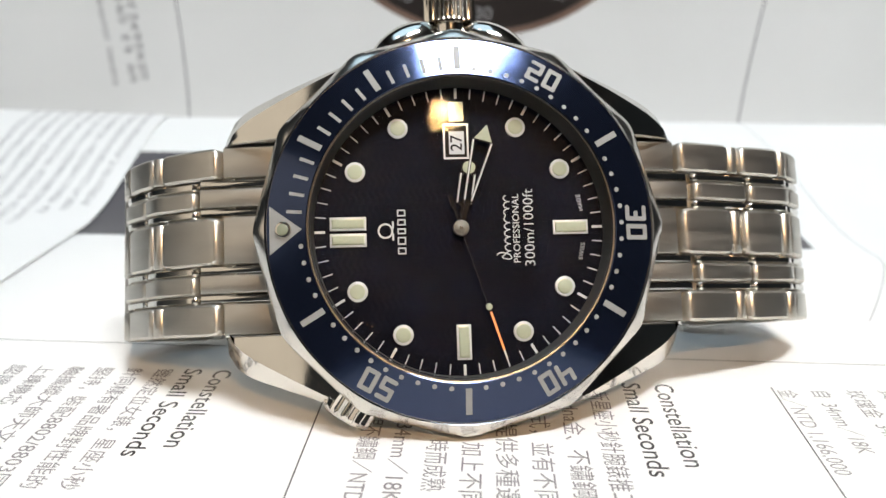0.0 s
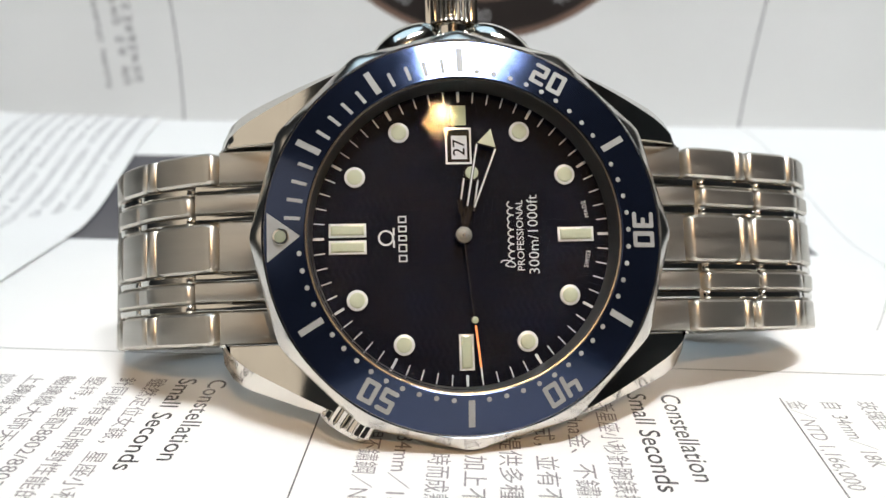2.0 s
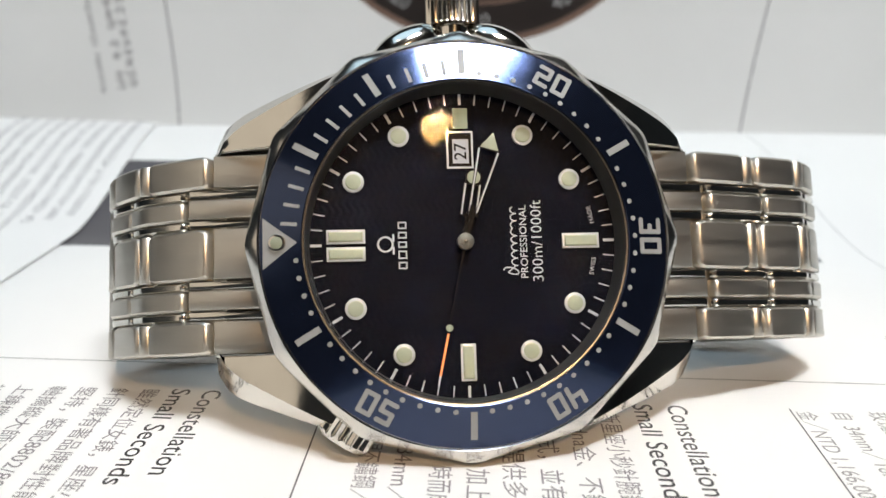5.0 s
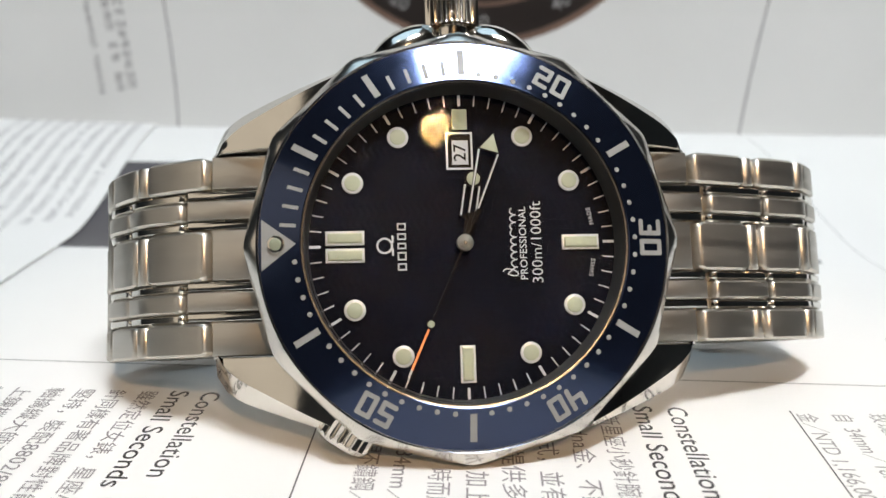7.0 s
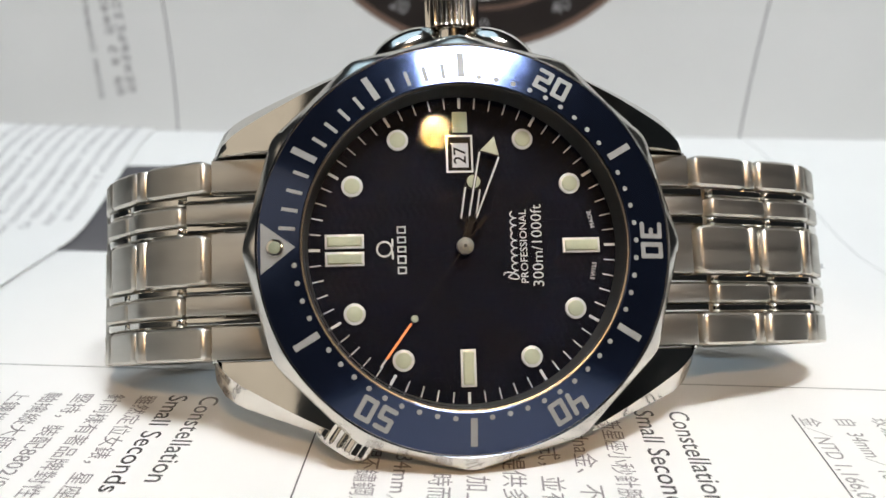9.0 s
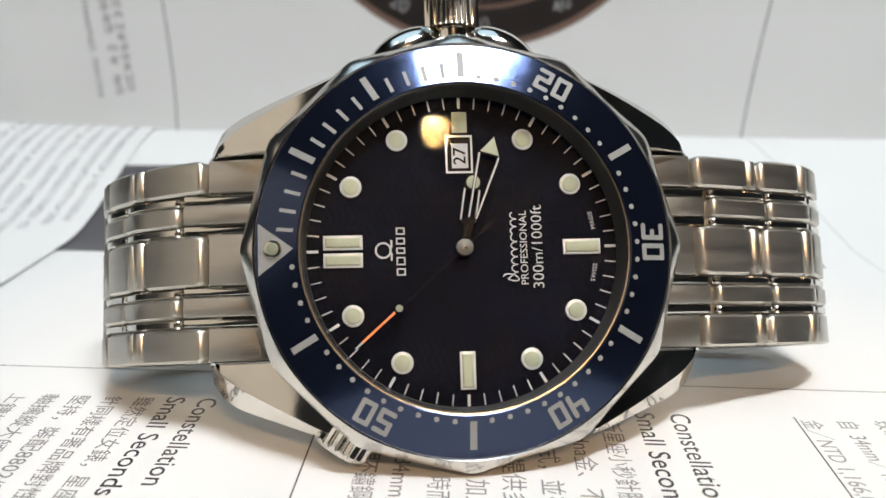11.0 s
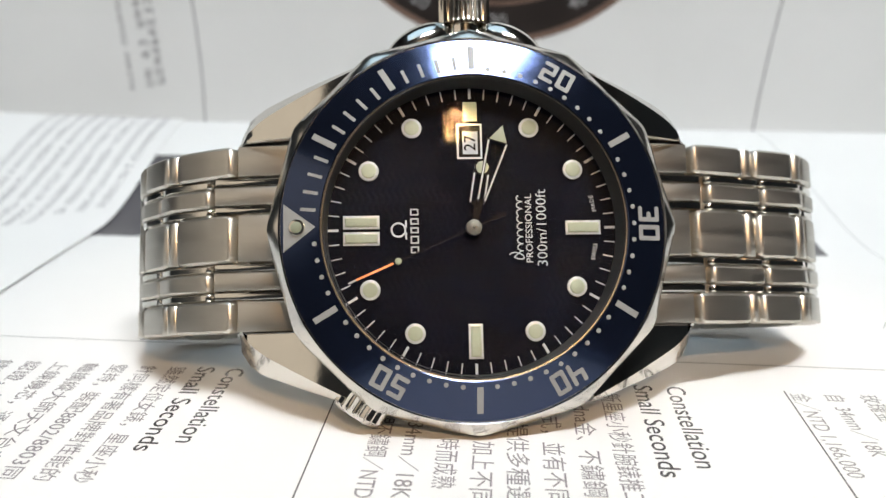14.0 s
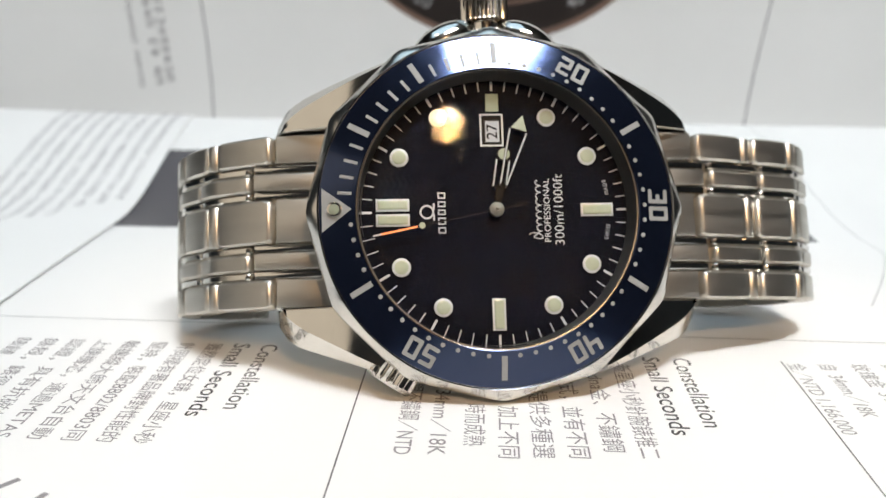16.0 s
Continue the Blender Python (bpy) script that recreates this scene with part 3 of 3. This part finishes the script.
def hand_parts(w):
    """Hands lie along +x, from the centre."""
    def bar(x0, y0, x1, y1, wd, z0, z1):
        d = Vector((x1 - x0, y1 - y0)).normalized() * wd / 2
        n = Vector((-d.y, d.x))
        return prism([(x0 - n.x, y0 - n.y), (x1 - n.x, y1 - n.y), (x1 + n.x, y1 + n.y), (x0 + n.x, y0 + n.y)], z0, z1)
    # hour hand: open sword with a round luminous tip
    z = 0.55
    hour = part("hour_hand", joined((bar(0, 0, 3.0, 0, 0.5, z, z + 0.1), None), (bar(2.6, -0.5, 2.6, 0.5, 0.3, z, z + 0.1), None), (bar(2.6, -0.72, 5.9, -0.72, 0.3, z, z + 0.1), None), (bar(2.6, 0.72, 5.9, 0.72, 0.3, z, z + 0.1), None), (bar(5.9, 0.8, 5.9, -0.8, 0.3, z, z + 0.1), None), (disc(0.82, z, z + 0.1, steps=28, cx=6.5), None)), BLACK, w, "black skeleton hour hand")
    for s in (-1, 1):
        part("edge_line", bar(2.7, s * 0.72, 5.8, s * 0.72, 0.15, z + 0.1, z + 0.13), PRINT, hour)
    part("lume", disc(0.66, z + 0.08, z + 0.2, 0.08, cx=6.5), LUME, hour)
    z = 0.85
    minute = part("minute_hand", joined((bar(0, 0, 3.1, 0, 0.5, z, z + 0.1), None), (bar(2.9, -0.45, 2.9, 0.45, 0.3, z, z + 0.1), None), (bar(2.9, 0.35, 9.6, 1.0, 0.3, z, z + 0.1), None), (bar(2.9, -0.35, 9.6, -1.0, 0.3, z, z + 0.1), None), (prism([(9.45, -1.08), (11.4, 0), (9.45, 1.08)], z, z + 0.1), None)), BLACK, w, "black skeleton minute hand")
    part("edge_line", bar(3.0, 0.36, 9.4, 0.98, 0.15, z + 0.1, z + 0.13), PRINT, minute)
    part("edge_line", bar(3.0, -0.36, 9.4, -0.98, 0.15, z + 0.1, z + 0.13), PRINT, minute)
    part("lume", prism([(9.55, -0.95), (11.28, 0), (9.55, 0.95)], z + 0.08, z + 0.2, 0.06), LUME, minute)
    z = 1.2
    second = part("second_hand", joined((bar(-3.6, 0, 8.3, 0, 0.16, z, z + 0.08), None), (bar(-3.6, 0, -2.2, 0, 0.42, z, z + 0.08), None), (disc(0.42, z, z + 0.08, steps=24, cx=8.55), None)), BLACK, w, "thin black second hand")
    part("lume", disc(0.34, z + 0.06, z + 0.16, 0.05, steps=24, cx=8.55), LUME, second)
    part("tip", bar(9.1, 0, 13.2, 0, 0.2, z, z + 0.09), ORANGE, second, "orange tip")
    part("tip_end", bar(13.2, 0, 14.1, 0, 0.16, z, z + 0.09), PRINT, second, "white end")
    part("hub", joined((disc(0.82, z - 0.4, z + 0.12, 0.05, steps=36), None), (disc(0.5, z + 0.1, z + 0.17, 0.04, steps=36), None)), GREY_STEEL, second, "steel centre cap")
    part("hub_pin", disc(0.16, z + 0.15, z + 0.24, 0.05, steps=16), POLISHED, second)
    return hour, minute, second


# the loop of the bracelet in the watch's xz plane, link by link
RIGHT = [(25.4, -4.6), (33.1, -7.4), (40.4, -10.2), (44.2, -14.8), (44.3, -20.6), (39.6, -25.3), (32.0, -26.6)]
LEFT = [(-25.4, -4.6), (-33.0, -9.2), (-37.6, -15.2), (-39.2, -21.5), (-35.5, -26.0), (-29.0, -26.8)]
ROWS = ((-10.1, -6.75, 0), (-6.65, -5.75, 2), (-5.68, -3.62, 1), (-3.55, -2.68, 2), (-2.58, 2.58, 0), (2.68, 3.55, 2), (3.62, 5.68, 1), (5.75, 6.65, 2), (6.75, 10.1, 0))


def link_piece(y0, y1, x0, x1, thick, crown):
    """A rounded link: bowed along its length, ends rolled over."""
    bm = bmesh.new()
    n = 16
    rings = []
    rad = min(0.6, (x1 - x0) * 0.2)
    for k in range(n + 1):
        q = k / n
        x = x0 + (x1 - x0) * (0.5 - 0.5 * math.cos(math.pi * q))
        e = min(x - x0, x1 - x)
        roll = rad - math.sqrt(max(rad * rad - (rad - min(e, rad)) ** 2, 0))
        z = -roll + crown * (1 - (2 * (x - x0) / (x1 - x0) - 1) ** 2)
        b = min(0.28, (y1 - y0) * 0.2)
        c = min(1.15, (y1 - y0) * 0.25)
        inset = c - math.sqrt(max(c * c - (c - min(e, c)) ** 2, 0))
        ya, yb = y0 + inset * 0.8, y1 - inset * 0.8
        rings.append([bm.verts.new((x, ya, -thick + roll * 0.6)), bm.verts.new((x, ya, z - b)), bm.verts.new((x, ya + b, z)), bm.verts.new((x, yb - b, z)), bm.verts.new((x, yb, z - b)), bm.verts.new((x, yb, -thick + roll * 0.6))])
    for a, b in zip(rings, rings[1:]):
        for i in range(6):
            j = (i + 1) % 6
            bm.faces.new((a[i], b[i], b[j], a[j]))
    bm.faces.new(rings[0])
    bm.faces.new(rings[-1])
    return bm


def link_at(a, b):
    d = Vector((b[0] - a[0], b[1] - a[1]))
    ang = math.degrees(math.atan2(d.y, d.x))
    return mm(a[0], 0, a[1]) @ Matrix.Rotation(radians(-ang), 4, "Y"), d.length


def bracelet_parts(w):
    for chain, sgn in ((RIGHT, 1), (LEFT, -1)):
        # end link between the lugs
        x0, x1 = sorted((sgn * 15.5, sgn * 24.9))
        first = None
        for y0, y1, kind in ROWS:
            reach = (1.6 if sgn > 0 else 2.6) if kind else 0.0
            bm = box(min(x0, x0 - (reach if sgn < 0 else 0)), max(x1, x1 + (reach if sgn > 0 else 0)), y0, y1, -7.5, -3.2 - (0.35 if kind == 2 else 0.0) - (0.1 if kind == 1 else 0), 0.3)
            for v in bm.verts:
                if v.co.z > -5:
                    v.co.z -= 0.10 * (abs(v.co.x) - 15.5) + 0.006 * (abs(v.co.x) - 15.5) ** 2
            ob = part("end_link" if first is None else "end_piece", bm, POLISHED if kind == 2 else BRUSHED, first or w, "brushed steel end link" if first is None else "")
            first = first or ob
        for n, (a, b) in enumerate(zip(chain, chain[1:])):
            m, length = link_at(a, b)
            after = link_at(b, chain[n + 2])[0] if n + 2 < len(chain) else m
            bend = m.to_3x3().inverted() @ after.to_3x3()
            joint = Vector((length, 0, 0))
            first = None
            for y0, y1, kind in ROWS:
                shift = (0.25 if sgn > 0 else 0.36) * length if kind else 0.0
                gap = 1.45 if kind == 0 else 0.28
                bm = link_piece(y0, y1, (0.1 if n == 0 and kind == 0 else gap / 2) + shift, length - gap / 2 + shift, 2.6, 0.20 if kind == 0 else 0.10)
                for v in bm.verts:
                    v.co.z -= 0.32 if kind == 2 else (0.12 if kind == 1 else 0.0)
                    if sgn < 0:
                        v.co.z *= -1
                    if v.co.x > length:
                        v.co = joint + bend @ (v.co - joint)
                ob = part("bracelet_link" if first is None else ("inner_link" if kind else "outer_link"), bm, POLISHED if kind == 2 else BRUSHED, first or w, "brushed and polished steel bracelet link" if first is None else "", angle=40)
                if first is None:
                    ob.matrix_basis = m
                first = first or ob
            # rolled hinge that shows between the wide links
            bar = box(-1.2, length + 0.6, -9.6, 9.6, -2.3, -1.3, 0.2)
            rolls = [(lathe([(0, -y1 + 0.1), (0.85, -y1 + 0.1), (0.95, -y1 + 0.25), (0.95, -y0 - 0.25), (0.85, -y0 - 0.1), (0, -y0 - 0.1)], 20), Matrix.Translation((length, 0, -1.1)) @ Matrix.Rotation(radians(90), 4, "X")) for y0, y1, kind in ROWS if kind == 0]
            bar = joined((bar, None), *rolls)
            if sgn < 0:
                for v in bar.verts:
                    v.co.z *= -1
            part("hinge", bar, BRUSHED, first)
    clasp = rounded(box(-29.5, 32.5, -9.0, 9.0, -27.0, -24.6), 0.6)
    part("clasp", clasp, BRUSHED, w, "brushed steel folding clasp")


def build_watch():
    w = new("wristwatch")
    w.matrix_basis = WATCH
    tagged(w, "steel diving watch with blue bezel lying sideways on the page", "wristwatch")
    case_parts(w)
    bezel_parts(w)
    dial_parts(w)
    bracelet_parts(w)
    return hand_parts(w)


room()
magazine()
loose_leaf()
HOUR, MINUTE, SECOND = build_watch()


def motions():
    walk(HOUR, [(t, pose(0, 0, 0, 0, 0, 80.4 - t / 120)) for t in (0, 8, 16)])
    walk(MINUTE, [(t, pose(0, 0, 0, 0, 0, 74.1 - t * 0.08)) for t in (0, 4, 8, 12, 16)])
    walk(SECOND, [(t * 0.5, pose(0, 0, 0, 0, 0, -72.6 - 3.0 * t)) for t in range(33)])


motions()
